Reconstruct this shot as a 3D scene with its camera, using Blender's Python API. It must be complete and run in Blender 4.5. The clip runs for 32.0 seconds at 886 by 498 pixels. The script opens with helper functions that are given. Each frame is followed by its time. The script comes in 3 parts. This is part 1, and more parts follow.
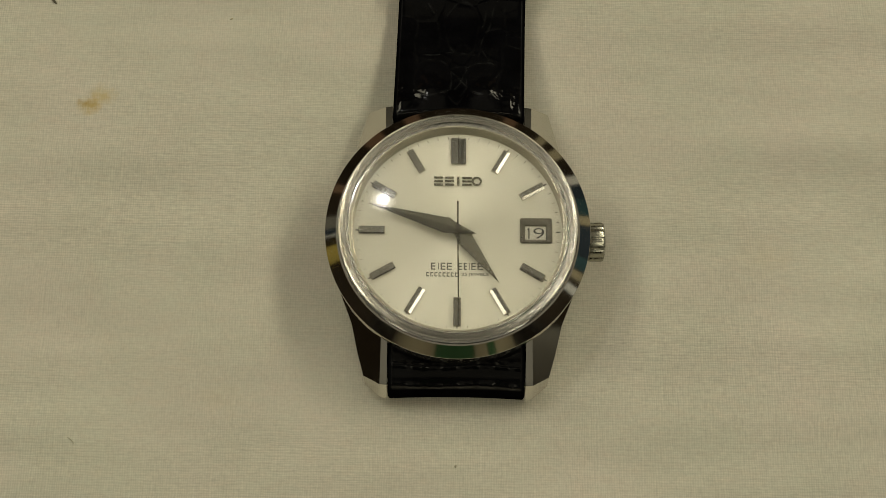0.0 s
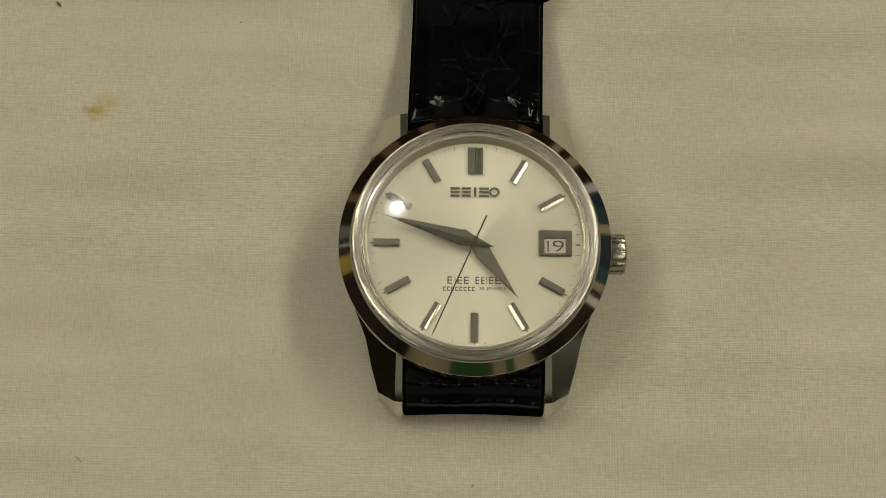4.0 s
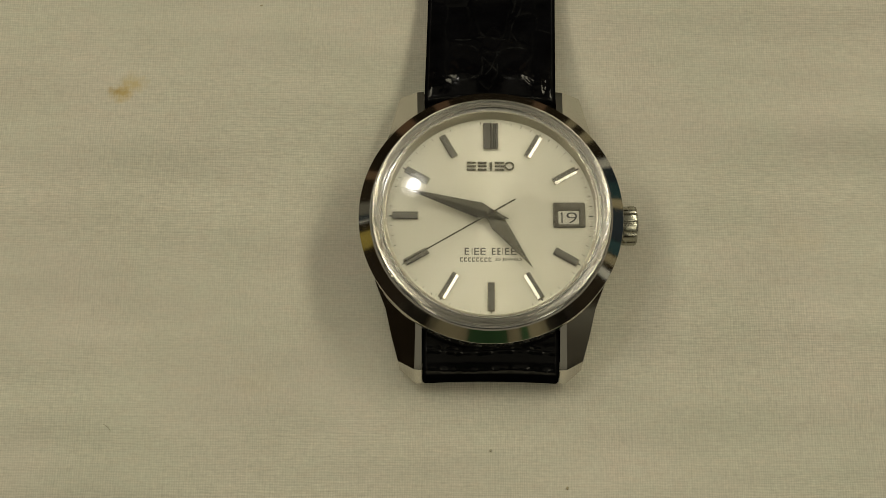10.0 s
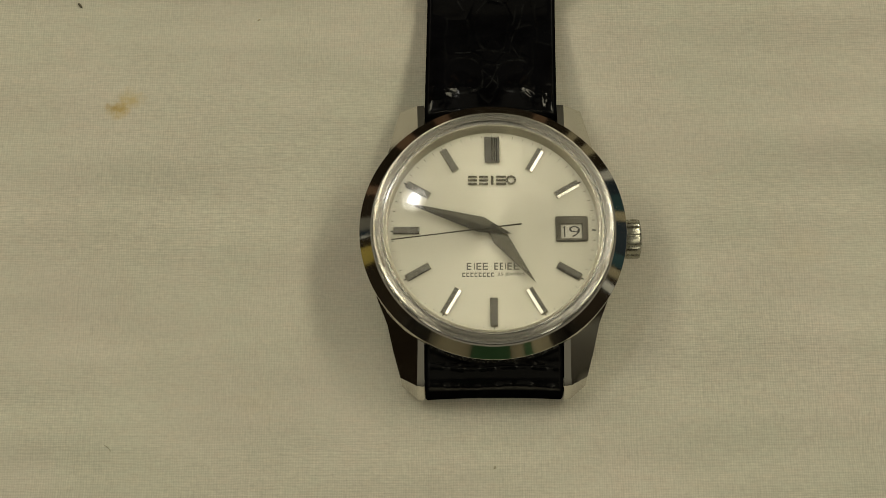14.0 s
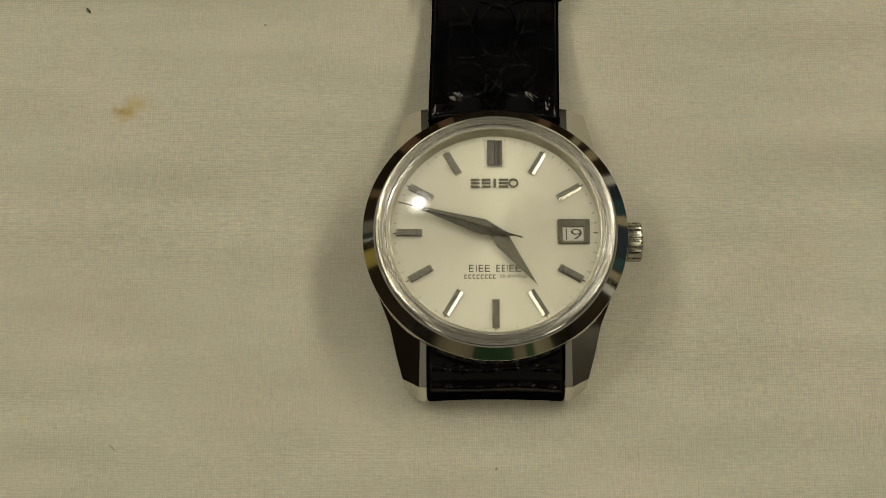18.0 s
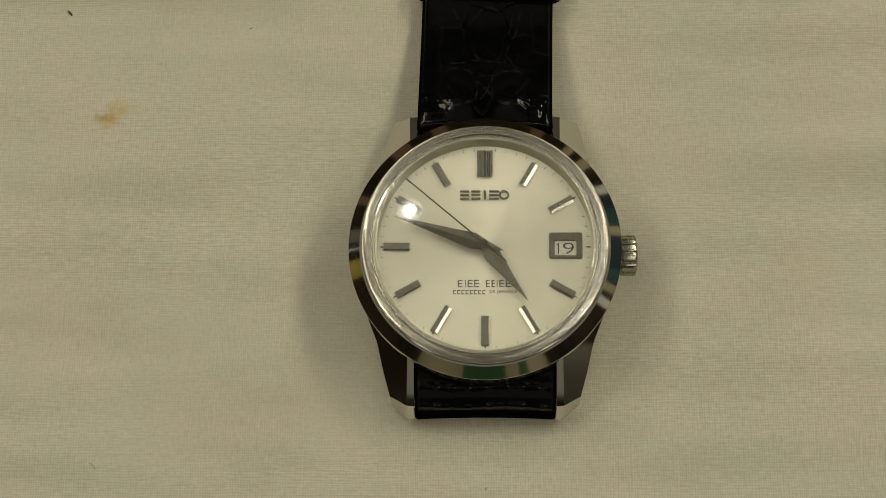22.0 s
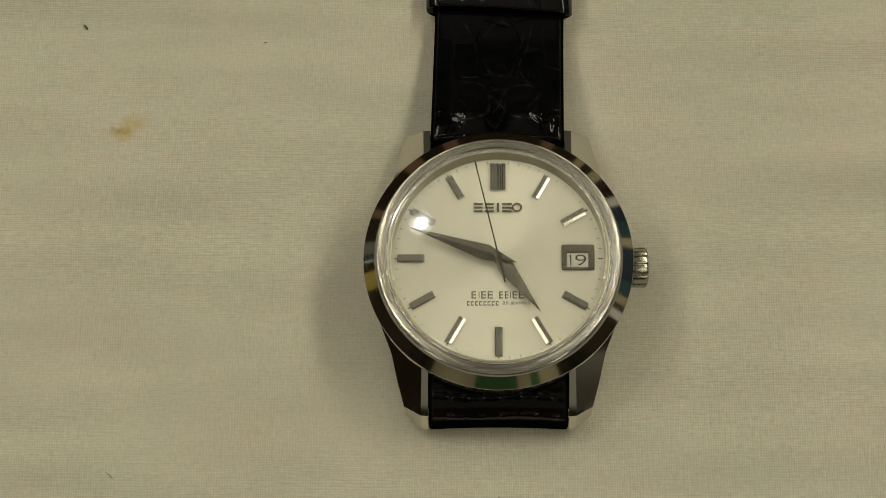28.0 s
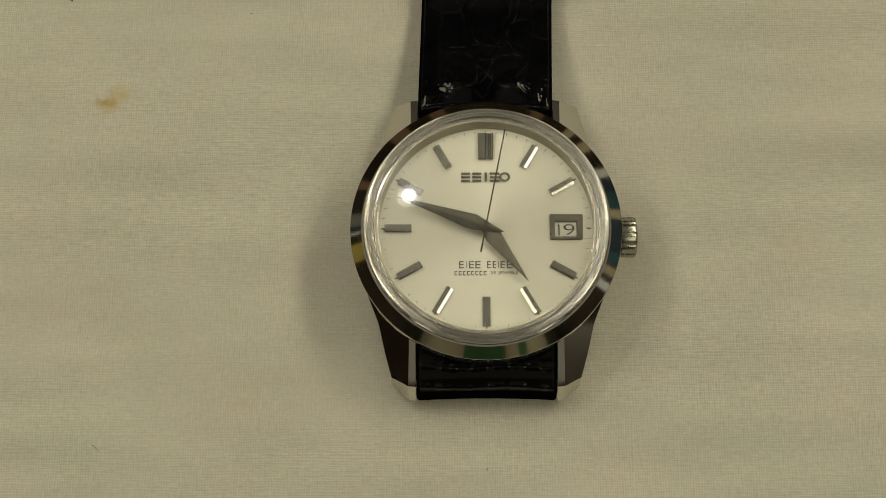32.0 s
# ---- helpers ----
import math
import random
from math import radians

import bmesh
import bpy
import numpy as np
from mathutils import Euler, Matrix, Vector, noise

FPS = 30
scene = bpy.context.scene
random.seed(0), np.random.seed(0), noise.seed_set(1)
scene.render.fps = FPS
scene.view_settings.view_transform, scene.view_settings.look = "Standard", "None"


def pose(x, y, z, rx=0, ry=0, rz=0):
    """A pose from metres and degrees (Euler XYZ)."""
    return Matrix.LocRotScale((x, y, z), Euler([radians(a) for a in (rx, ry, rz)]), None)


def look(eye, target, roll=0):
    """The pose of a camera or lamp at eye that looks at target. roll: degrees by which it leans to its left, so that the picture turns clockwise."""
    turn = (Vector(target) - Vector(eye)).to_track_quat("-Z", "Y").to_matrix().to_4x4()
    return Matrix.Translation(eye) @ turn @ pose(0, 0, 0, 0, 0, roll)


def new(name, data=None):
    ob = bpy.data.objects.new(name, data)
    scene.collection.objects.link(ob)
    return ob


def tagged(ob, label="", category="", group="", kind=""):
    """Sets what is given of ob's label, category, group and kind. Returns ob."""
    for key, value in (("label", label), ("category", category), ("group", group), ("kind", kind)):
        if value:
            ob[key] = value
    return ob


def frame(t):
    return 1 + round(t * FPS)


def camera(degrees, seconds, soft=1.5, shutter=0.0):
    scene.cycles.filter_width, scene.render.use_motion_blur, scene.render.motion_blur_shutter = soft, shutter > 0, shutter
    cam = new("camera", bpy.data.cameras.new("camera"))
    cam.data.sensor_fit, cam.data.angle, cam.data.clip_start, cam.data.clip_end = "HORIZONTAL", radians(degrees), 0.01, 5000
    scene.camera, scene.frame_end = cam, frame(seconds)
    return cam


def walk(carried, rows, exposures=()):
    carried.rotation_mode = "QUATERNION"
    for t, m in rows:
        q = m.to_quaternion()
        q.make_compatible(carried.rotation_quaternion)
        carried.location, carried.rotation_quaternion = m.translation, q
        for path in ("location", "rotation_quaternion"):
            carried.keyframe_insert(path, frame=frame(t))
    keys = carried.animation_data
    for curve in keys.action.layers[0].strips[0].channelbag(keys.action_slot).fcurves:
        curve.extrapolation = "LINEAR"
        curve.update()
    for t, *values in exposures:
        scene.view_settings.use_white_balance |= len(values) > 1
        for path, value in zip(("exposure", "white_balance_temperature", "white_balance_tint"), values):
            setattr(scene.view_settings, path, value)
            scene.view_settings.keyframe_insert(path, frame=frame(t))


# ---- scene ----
PATH = [
    (0.0, -0.002066, -0.076702, 0.227031, 18.7853, -0.2263, 0.6429),
    (0.5, -0.001578, -0.076216, 0.225429, 18.6942, -0.1864, 0.7303),
    (1.0, -0.003145, -0.075923, 0.225555, 18.5482, -0.3284, 0.7668),
    (1.5, -0.003327, -0.074659, 0.223877, 18.6339, -0.1932, 0.5838),
    (2.0, -0.004508, -0.073365, 0.223906, 18.3369, -0.1744, 0.5062),
    (2.5, -0.004225, -0.072546, 0.222908, 18.4011, 0.0923, 0.3439),
    (4.5, -0.003954, -0.068617, 0.222795, 17.6155, -0.1805, 0.6986),
    (5.0, -0.002163, -0.071765, 0.222768, 18.0310, 0.0198, 0.6542),
    (5.5, -0.004358, -0.071549, 0.223619, 17.8616, 0.1664, 0.4114),
    (6.0, -0.005053, -0.072888, 0.223984, 17.8421, 0.2151, 0.4314),
    (6.5, -0.004814, -0.073981, 0.223464, 18.2489, 0.0624, 0.5479),
    (7.0, -0.006169, -0.074303, 0.223133, 17.9936, 0.1012, 0.4533),
    (7.5, -0.005913, -0.072132, 0.225526, 17.9933, 0.0493, -0.1397),
    (8.0, -0.007165, -0.073005, 0.225542, 18.0062, -0.1212, 0.0424),
    (8.5, -0.006964, -0.075685, 0.226890, 18.2670, -0.3014, 0.5475),
    (9.0, -0.005850, -0.074460, 0.227223, 18.3515, -0.2620, 0.1514),
    (9.5, -0.004489, -0.076707, 0.228067, 18.3262, 0.2170, 0.1994),
    (10.0, -0.005453, -0.076029, 0.227788, 18.0492, 0.2239, 0.3025),
    (10.5, -0.004716, -0.075922, 0.228270, 18.1542, 0.5448, -0.0924),
    (11.0, -0.005359, -0.077087, 0.228243, 18.4774, 0.4087, 0.2666),
    (11.5, -0.003623, -0.076198, 0.228804, 18.3984, 0.6100, 0.0715),
    (12.0, -0.004593, -0.075815, 0.227147, 18.4866, 0.5661, -0.1769),
    (12.5, -0.004877, -0.076225, 0.226661, 18.6148, 0.5456, -0.0290),
    (13.0, -0.005566, -0.075521, 0.227066, 18.8127, 0.5001, -0.2813),
    (13.5, -0.006376, -0.074972, 0.226953, 18.5249, 0.2274, -0.2062),
    (15.5, -0.004774, -0.073127, 0.222203, 18.1118, 0.6860, -0.5200),
    (16.0, -0.005047, -0.076657, 0.225006, 17.9199, 0.4596, -0.3235),
    (16.5, -0.003846, -0.077480, 0.230630, 18.4456, 0.4375, -0.1438),
    (17.0, -0.003061, -0.079348, 0.229316, 19.3273, 0.4510, -0.1944),
    (17.5, -0.003031, -0.076408, 0.227648, 19.1196, 0.3981, 0.1363),
    (18.0, -0.003978, -0.077303, 0.226617, 19.0382, 0.8213, 0.1371),
    (18.5, -0.003345, -0.079631, 0.227732, 18.7745, 0.8331, 0.1778),
    (19.0, -0.002912, -0.079522, 0.229777, 18.8457, 1.0650, 0.3173),
    (19.5, -0.001680, -0.073892, 0.228350, 19.1789, 0.7238, 0.0419),
    (20.0, -0.002357, -0.072080, 0.223108, 18.1879, 0.7631, -0.0463),
    (20.5, -0.002264, -0.068545, 0.223513, 17.5059, 0.7195, 0.0887),
    (21.0, -0.001007, -0.068617, 0.223935, 17.5797, 1.0066, 0.6950),
    (21.5, -0.002068, -0.068824, 0.222137, 17.7966, 0.9916, 0.5954),
    (22.0, -0.000252, -0.068196, 0.222876, 17.6484, 1.3478, 0.3512),
    (22.5, -0.001671, -0.070813, 0.223594, 17.8075, 1.2255, 0.3204),
    (23.0, -0.002551, -0.071565, 0.227629, 17.6904, 1.2809, 0.2322),
    (23.5, -0.001642, -0.070986, 0.226770, 17.8616, 1.3738, 0.3140),
    (24.0, -0.002756, -0.073124, 0.225798, 18.3951, 1.1754, 0.3399),
    (24.5, -0.002384, -0.073707, 0.226605, 18.5587, 0.9824, 0.4184),
    (25.0, -0.003483, -0.072322, 0.226393, 18.3710, 0.9715, 0.1676),
    (25.5, -0.003121, -0.071520, 0.225206, 18.3050, 0.9542, 0.0961),
    (27.5, -0.003110, -0.069521, 0.226889, 17.9710, 1.0745, 0.1466),
    (28.0, -0.003459, -0.069465, 0.225368, 18.1691, 0.9956, 0.3079),
    (28.5, -0.003420, -0.069926, 0.223497, 18.1529, 1.1271, 0.1641),
    (29.0, -0.003013, -0.070077, 0.224908, 17.7524, 1.0381, 0.3311),
    (29.5, -0.001830, -0.071252, 0.225023, 17.8269, 1.3012, 0.3240),
    (30.0, -0.002691, -0.072394, 0.222905, 17.8791, 0.8883, 0.2255),
    (30.5, -0.001949, -0.071490, 0.223892, 17.6587, 0.8613, 0.1976),
    (31.0, -0.002162, -0.070850, 0.223380, 17.6386, 0.7439, 0.1582),
    (31.5, -0.003407, -0.072215, 0.223467, 17.8300, 0.6411, 0.1236),
    (32.0, -0.002400, -0.072192, 0.222869, 17.9756, 0.8950, 0.1033),
]
cam = camera(30.0, 32.0, soft=0.9)
walk(cam, [(t, pose(x, y, z, rx, ry, rz)) for t, x, y, z, rx, ry, rz in PATH])

MM = 0.001
DIAL = 9.0          # height of the dial over the cloth, mm
ROOM = (-1.9, 1.9, -1.7, 2.1, -0.74, 1.75)   # x0, x1, y0, y1, floor, ceiling

# ---- light ----
world = bpy.data.worlds.new("world")
scene.world = world
world.use_nodes = True
world.node_tree.nodes["Background"].inputs[0].default_value = (0.9, 0.95, 1.0, 1)
world.node_tree.nodes["Background"].inputs[1].default_value = 0.02


def lamp(name, eye, target, sx, sy, watts, colour):
    data = bpy.data.lights.new(name, "AREA")
    data.shape, data.size, data.size_y, data.energy, data.color = "RECTANGLE", sx, sy, watts, colour
    ob = new(name, data)
    ob.matrix_world = look(eye, target)
    return ob


WARM = (1.0, 0.925, 0.67)
# two rows of ceiling tubes either side of the table, and one small round spot
# weak panels between the tubes: made-up fill, also mirrored by the steel
lamp("fill_panel_light", (0, 0.84, 1.74), (0, 0.84, 0), 1.3, 1.70, 1.15, WARM)
lamp("fill_panel_light", (0, -0.80, 1.74), (0, -0.80, 0), 1.3, 0.70, 0.42, WARM)
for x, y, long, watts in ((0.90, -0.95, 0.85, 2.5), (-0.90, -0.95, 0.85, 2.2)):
    lamp("fill_panel_light", (x, y, 1.74), (x, y, 0), 0.45, long, watts, WARM)
for x, north, south in ((1.45, 26.4, 6.2), (-1.46, 18.0, 4.6)):
    lamp("ceiling_tube_light", (x, 1.17, 1.73), (x, 1.17, 0), 0.44, 1.75, north, WARM)
    lamp("ceiling_tube_light", (x, -0.50, 1.73), (x, -0.50, 0), 0.44, 1.40, south, WARM)
# the spot: a bright bulb; two wider, dimmer discs are added for its halo
for size, watts in ((0.09, 1.5), (0.15, 0.7), (0.26, 0.45)):
    spot = lamp("spot_and_halo_light", (-0.73 - 0.02 * size, 0.90, 1.66 + 0.05 * size), (0, 0, 0), size, size, watts, (1.0, 0.96, 0.86))
    spot.data.shape = "DISK"


# ---- materials ----
def material(name, colour=(0.5, 0.5, 0.5), rough=0.5, metal=0.0, **more):
    m = bpy.data.materials.new(name)
    m.use_nodes = True
    b = m.node_tree.nodes["Principled BSDF"]
    b.inputs["Base Color"].default_value = (*colour, 1)
    b.inputs["Roughness"].default_value = rough
    b.inputs["Metallic"].default_value = metal
    for key, value in more.items():
        b.inputs[key.replace("_", " ")].default_value = value
    return m


class Nodes:
    """Short hand for building node trees."""

    def __init__(self, m):
        self.tree = m.node_tree
        self.out = self.tree.nodes["Principled BSDF"]

    def add(self, kind, **values):
        n = self.tree.nodes.new(kind)
        for key, value in values.items():
            n.inputs[key].default_value = value
        return n

    def link(self, a, b):
        self.tree.links.new(a, b)

    def coords(self, scale=(1, 1, 1), rot=(0, 0, 0), loc=(0, 0, 0)):
        c = self.tree.nodes.new("ShaderNodeTexCoord")
        p = self.tree.nodes.new("ShaderNodeMapping")
        p.inputs["Scale"].default_value, p.inputs["Rotation"].default_value, p.inputs["Location"].default_value = scale, rot, loc
        self.link(c.outputs["Object"], p.inputs["Vector"])
        return p.outputs["Vector"]

    def noise(self, vector, scale, detail=3.0, rough=0.5):
        n = self.add("ShaderNodeTexNoise", Scale=scale, Detail=detail, Roughness=rough)
        self.link(vector, n.inputs["Vector"])
        return n.outputs["Fac"]

    def math(self, op, a, b=0.0, c=0.0):
        n = self.tree.nodes.new("ShaderNodeMath")
        n.operation = op
        for i, v in enumerate((a, b, c)):
            if isinstance(v, (int, float)):
                n.inputs[i].default_value = v
            else:
                self.link(v, n.inputs[i])
        return n.outputs[0]

    def ramp(self, fac, stops):
        n = self.tree.nodes.new("ShaderNodeValToRGB")
        while len(n.color_ramp.elements) < len(stops):
            n.color_ramp.elements.new(0.5)
        for e, (at, col) in zip(n.color_ramp.elements, stops):
            e.position, e.color = at, (*col, 1)
        self.link(fac, n.inputs["Fac"])
        return n.outputs["Color"]

    def mix(self, fac, a, b, how="MIX"):
        n = self.tree.nodes.new("ShaderNodeMix")
        n.data_type, n.blend_type = "RGBA", how
        for i, v in ((0, fac), (6, a), (7, b)):
            if isinstance(v, (int, float)):
                n.inputs[i].default_value = v
            elif isinstance(v, tuple):
                n.inputs[i].default_value = (*v, 1)
            else:
                self.link(v, n.inputs[i])
        return n.outputs[2]

    def bump(self, height, strength, distance):
        n = self.add("ShaderNodeBump", Strength=strength, Distance=distance)
        self.link(height, n.inputs["Height"])
        self.link(n.outputs["Normal"], self.out.inputs["Normal"])

    def to(self, value, socket):
        self.link(value, self.out.inputs[socket])


def separate(n, vector):
    s = n.tree.nodes.new("ShaderNodeSeparateXYZ")
    n.link(vector, s.inputs[0])
    return s.outputs


def cloth_material():
    m = material("unbleached_cotton", (0.66, 0.63, 0.55), 0.95, Specular_IOR_Level=0.15)
    n = Nodes(m)
    base = n.coords()
    sx, sy, _ = separate(n, base)
    # two sets of threads, about 0.33 mm apart, wandering a little
    drift_x = n.noise(n.coords((60, 6, 1)), 9, 2)
    drift_y = n.noise(n.coords((6, 60, 1)), 9, 2)
    px = n.math("MULTIPLY_ADD", drift_x, 14.0, n.math("MULTIPLY", sx, 2 * math.pi / 0.00034))
    py = n.math("MULTIPLY_ADD", drift_y, 14.0, n.math("MULTIPLY", sy, 2 * math.pi / 0.00036))
    jitter_x, jitter_y = n.noise(n.coords((1, 1, 1), (0, 0, 0), (2, 0, 0)), 420, 3, 0.6), n.noise(n.coords((1, 1, 1), (0, 0, 0), (0, 5, 0)), 420, 3, 0.6)
    px = n.math("MULTIPLY_ADD", jitter_x, 6.5, px)
    py = n.math("MULTIPLY_ADD", jitter_y, 6.0, py)
    wave_x, wave_y = n.math("SINE", px), n.math("SINE", py)
    weave = n.math("ADD", n.math("MULTIPLY", wave_x, 0.5), n.math("MULTIPLY", wave_y, 0.5))
    # uneven yarn: short thicker runs across and along
    slub_y = n.noise(n.coords((520, 2700, 1)), 1.0, 2, 0.6)
    slub_x = n.noise(n.coords((2700, 560, 1)), 1.0, 2, 0.6)
    # broad streaks: the shading of the cloth's ripples, put into its colour
    band = n.noise(n.coords((14, 70, 1)), 1.6, 3, 0.55)
    blotch = n.noise(base, 30, 4, 0.55)
    hue = n.noise(n.coords((1, 1, 1), (0, 0, 0.5), (7, 2, 0)), 45, 3, 0.6)
    across = n.ramp(slub_y, [(0.25, (0.87, 0.875, 0.865)), (0.5, (0.99, 0.99, 0.985)), (0.75, (1.08, 1.08, 1.07))])
    along = n.ramp(slub_x, [(0.25, (0.89, 0.89, 0.885)), (0.5, (0.99, 0.99, 0.99)), (0.75, (1.07, 1.07, 1.06))])
    ripple_shade = n.ramp(band, [(0.30, (0.885, 0.89, 0.89)), (0.64, (1.01, 1.01, 1.01))])
    tone = n.ramp(blotch, [(0.3, (0.645, 0.612, 0.530)), (0.7, (0.690, 0.655, 0.575))])
    tone = n.mix(1.0, tone, n.ramp(hue, [(0.35, (0.975, 1.0, 0.985)), (0.65, (1.012, 0.992, 1.0))]), "MULTIPLY")
    colour = n.mix(1.0, tone, ripple_shade, "MULTIPLY")
    show_x = n.ramp(n.noise(n.coords((1.6, 0.7, 1), (0, 0, 0), (3, 1, 0)), 40, 3), [(0.36, (0.35, 0.35, 0.35)), (0.66, (0.9, 0.9, 0.9))])
    show_y = n.ramp(n.noise(n.coords((0.5, 1.8, 1), (0, 0, 0), (1, 4, 0)), 30, 3), [(0.34, (0.30, 0.30, 0.30)), (0.62, (1, 1, 1))])
    for wave, show, runs in ((wave_x, show_x, along), (wave_y, show_y, across)):
        threads = n.ramp(n.math("MULTIPLY_ADD", wave, 0.5, 0.5), [(0.0, (0.885, 0.89, 0.88)), (0.75, (1.01, 1.01, 1.01))])
        woven = n.mix(1.0, n.mix(1.0, colour, threads, "MULTIPLY"), runs, "MULTIPLY")
        colour = n.mix(show, colour, woven)
    flecks = n.ramp(n.noise(n.coords((0.6, 1.4, 1), (0, 0, 0), (9, 9, 0)), 620, 2, 0.6), [(0.3, (1.015, 0.993, 0.985)), (0.5, (1, 1, 1)), (0.7, (0.988, 1.005, 1.005))])
    colour = n.mix(1.0, colour, flecks, "MULTIPLY")
    fuzz = n.ramp(n.noise(base, 2300, 2, 0.6), [(0.3, (0.93, 0.93, 0.93)), (0.6, (1.0, 1.0, 1.0))])
    colour = n.mix(1.0, colour, fuzz, "MULTIPLY")
    # a yellow-brown stain with a darker core
    spots = ((-0.0534, 0.0242, 0.0023, 0.0018, (0.55, 0.42, 0.16), 0.60), (-0.0551, 0.0227, 0.0019, 0.0017, (0.54, 0.39, 0.12), 0.65),
             (-0.0556, 0.0229, 0.0019, 0.0009, (0.40, 0.27, 0.07), 0.8), (0.0445, -0.0002, 0.0050, 0.0040, (0.60, 0.50, 0.33), 0.16),
             (-0.0332, -0.0220, 0.0045, 0.0030, (0.56, 0.49, 0.30), 0.12))
    wob = n.noise(base, 620, 3, 0.6)
    for x, y, rx, ry, tint, much in spots:
        ax = n.math("DIVIDE", n.math("SUBTRACT", sx, x), rx)
        ay = n.math("DIVIDE", n.math("SUBTRACT", sy, y), ry)
        d = n.math("SQRT", n.math("ADD", n.math("MULTIPLY", ax, ax), n.math("MULTIPLY", ay, ay)))
        d = n.math("MULTIPLY_ADD", n.math("SUBTRACT", wob, 0.5), 1.6, d)
        mask = n.ramp(d, [(0.15, (much, much, much)), (1.0, (0, 0, 0))])
        colour = n.mix(mask, colour, tint)
    n.to(colour, "Base Color")
    relief = n.math("ADD", n.math("MULTIPLY", weave, 0.15), n.math("ADD", slub_y, slub_x))
    n.bump(relief, 0.5, 0.00010)
    return m


def steel(name, rough, tint=(0.66, 0.64, 0.60), stretch=None, depth=0.0):
    m = material(name, tint, rough, 1.0)
    n = Nodes(m)
    v = n.noise(n.coords(), 900, 3)
    n.to(n.math("MULTIPLY_ADD", v, rough * 0.9, rough * 0.55), "Roughness")
    fine = n.noise(n.coords(stretch or (1, 1, 1)), 2600, 3, 0.6)
    n.bump(fine, 0.25, depth or 0.000004)
    return m


def dial_material():
    m = material("silvered_sunburst", (0.50, 0.485, 0.432), 0.40, 0.38, Anisotropic=0.6)
    n = Nodes(m)
    base = n.coords()
    sx, sy, _ = separate(n, base)
    angle = n.math("ARCTAN2", sy, sx)
    c = n.tree.nodes.new("ShaderNodeCombineXYZ")
    n.link(n.math("MULTIPLY", angle, 60.0), c.inputs[0])
    rays = n.noise(c.outputs[0], 2.0, 4, 0.7)
    patch = n.noise(base, 160, 3)
    tone = n.ramp(patch, [(0.3, (0.468, 0.455, 0.385)), (0.7, (0.503, 0.49, 0.420))])
    lines = n.ramp(rays, [(0.3, (0.97, 0.97, 0.97)), (0.7, (1, 1, 1))])
    n.to(n.mix(1.0, tone, lines, "MULTIPLY"), "Base Color")
    t = n.tree.nodes.new("ShaderNodeTangent")
    t.direction_type, t.axis = "RADIAL", "Z"
    n.link(t.outputs[0], n.out.inputs["Tangent"])
    n.to(n.math("MULTIPLY_ADD", rays, 0.12, 0.36), "Roughness")
    return m


def leather_material(name="black_patent_crocodile", gloss=0.17, rough=0.045, worn=0.7):
    m = material(name, (0.007, 0.007, 0.010), 0.2, 0.0, Specular_IOR_Level=gloss)
    n = Nodes(m)
    grain = n.noise(n.coords(), 900, 3, 0.5)
    wear = n.noise(n.coords(), 260, 4, 0.6)
    black = n.ramp(wear, [(0.35, (0.0015, 0.0015, 0.002)), (0.75, (0.004, 0.004, 0.005))])
    # dull folds round the scales, and the dull turned edge
    a = n.tree.nodes.new("ShaderNodeAttribute")
    a.attribute_name = "wear"
    folds, edge, _ = separate(n, a.outputs["Vector"])
    n.to(n.mix(n.math("MULTIPLY", folds, worn), black, (0.019, 0.020, 0.020)), "Base Color")
    dull = n.math("MAXIMUM", n.math("MULTIPLY", folds, 0.35), n.math("MULTIPLY", edge, 0.45))
    n.to(n.math("MULTIPLY_ADD", wear, 0.13, n.math("ADD", dull, rough)), "Roughness")
    n.to(n.math("MULTIPLY_ADD", edge, -gloss, gloss), "Specular IOR Level")
    n.bump(n.math("MULTIPLY", grain, 0.4), 0.3, 0.00004)
    return m


def wood_material(name, dark, light, rough, gloss=0.5):
    m = material(name, dark, rough, Specular_IOR_Level=gloss)
    n = Nodes(m)
    g = n.noise(n.coords((1, 14, 14)), 3, 5, 0.6)
    n.to(n.ramp(g, [(0.3, dark), (0.7, light)]), "Base Color")
    n.bump(g, 0.2, 0.002)
    return m


def plaster_material(name, colour):
    m = material(name, colour, 0.9)
    n = Nodes(m)
    g = n.noise(n.coords(), 5, 5, 0.6)
    lo, hi = tuple(c * 0.9 for c in colour), tuple(min(1, c * 1.06) for c in colour)
    n.to(n.ramp(g, [(0.3, lo), (0.7, hi)]), "Base Color")
    n.bump(n.noise(n.coords(), 60, 3), 0.2, 0.002)
    return m


def glass_material():
    m = material("domed_acrylic", (1, 1, 1), 0.0, 0.0, IOR=1.49, Transmission_Weight=1.0, Coat_Weight=0.2, Coat_Roughness=0.19)
    return m


COTTON, DIALM, LEATHER, ACRYLIC = cloth_material(), dial_material(), leather_material(), glass_material()
POLISHED = steel("polished_steel", 0.07)
SATIN = steel("satin_steel", 0.25, (0.60, 0.58, 0.54))
MARKER = steel("marker_steel", 0.12, (0.60, 0.59, 0.56), (1, 0.12, 1), 0.00002)
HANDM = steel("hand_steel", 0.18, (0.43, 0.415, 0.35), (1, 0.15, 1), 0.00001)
CROWNM = steel("crown_steel", 0.26, (0.38, 0.375, 0.32))
SWEEPM = steel("sweep_hand_steel", 0.22, (0.16, 0.15, 0.12))
RINGM = material("ring_steel", (0.62, 0.60, 0.55), 0.26, 1.0)
EDGEM = steel("bezel_steel", 0.085)
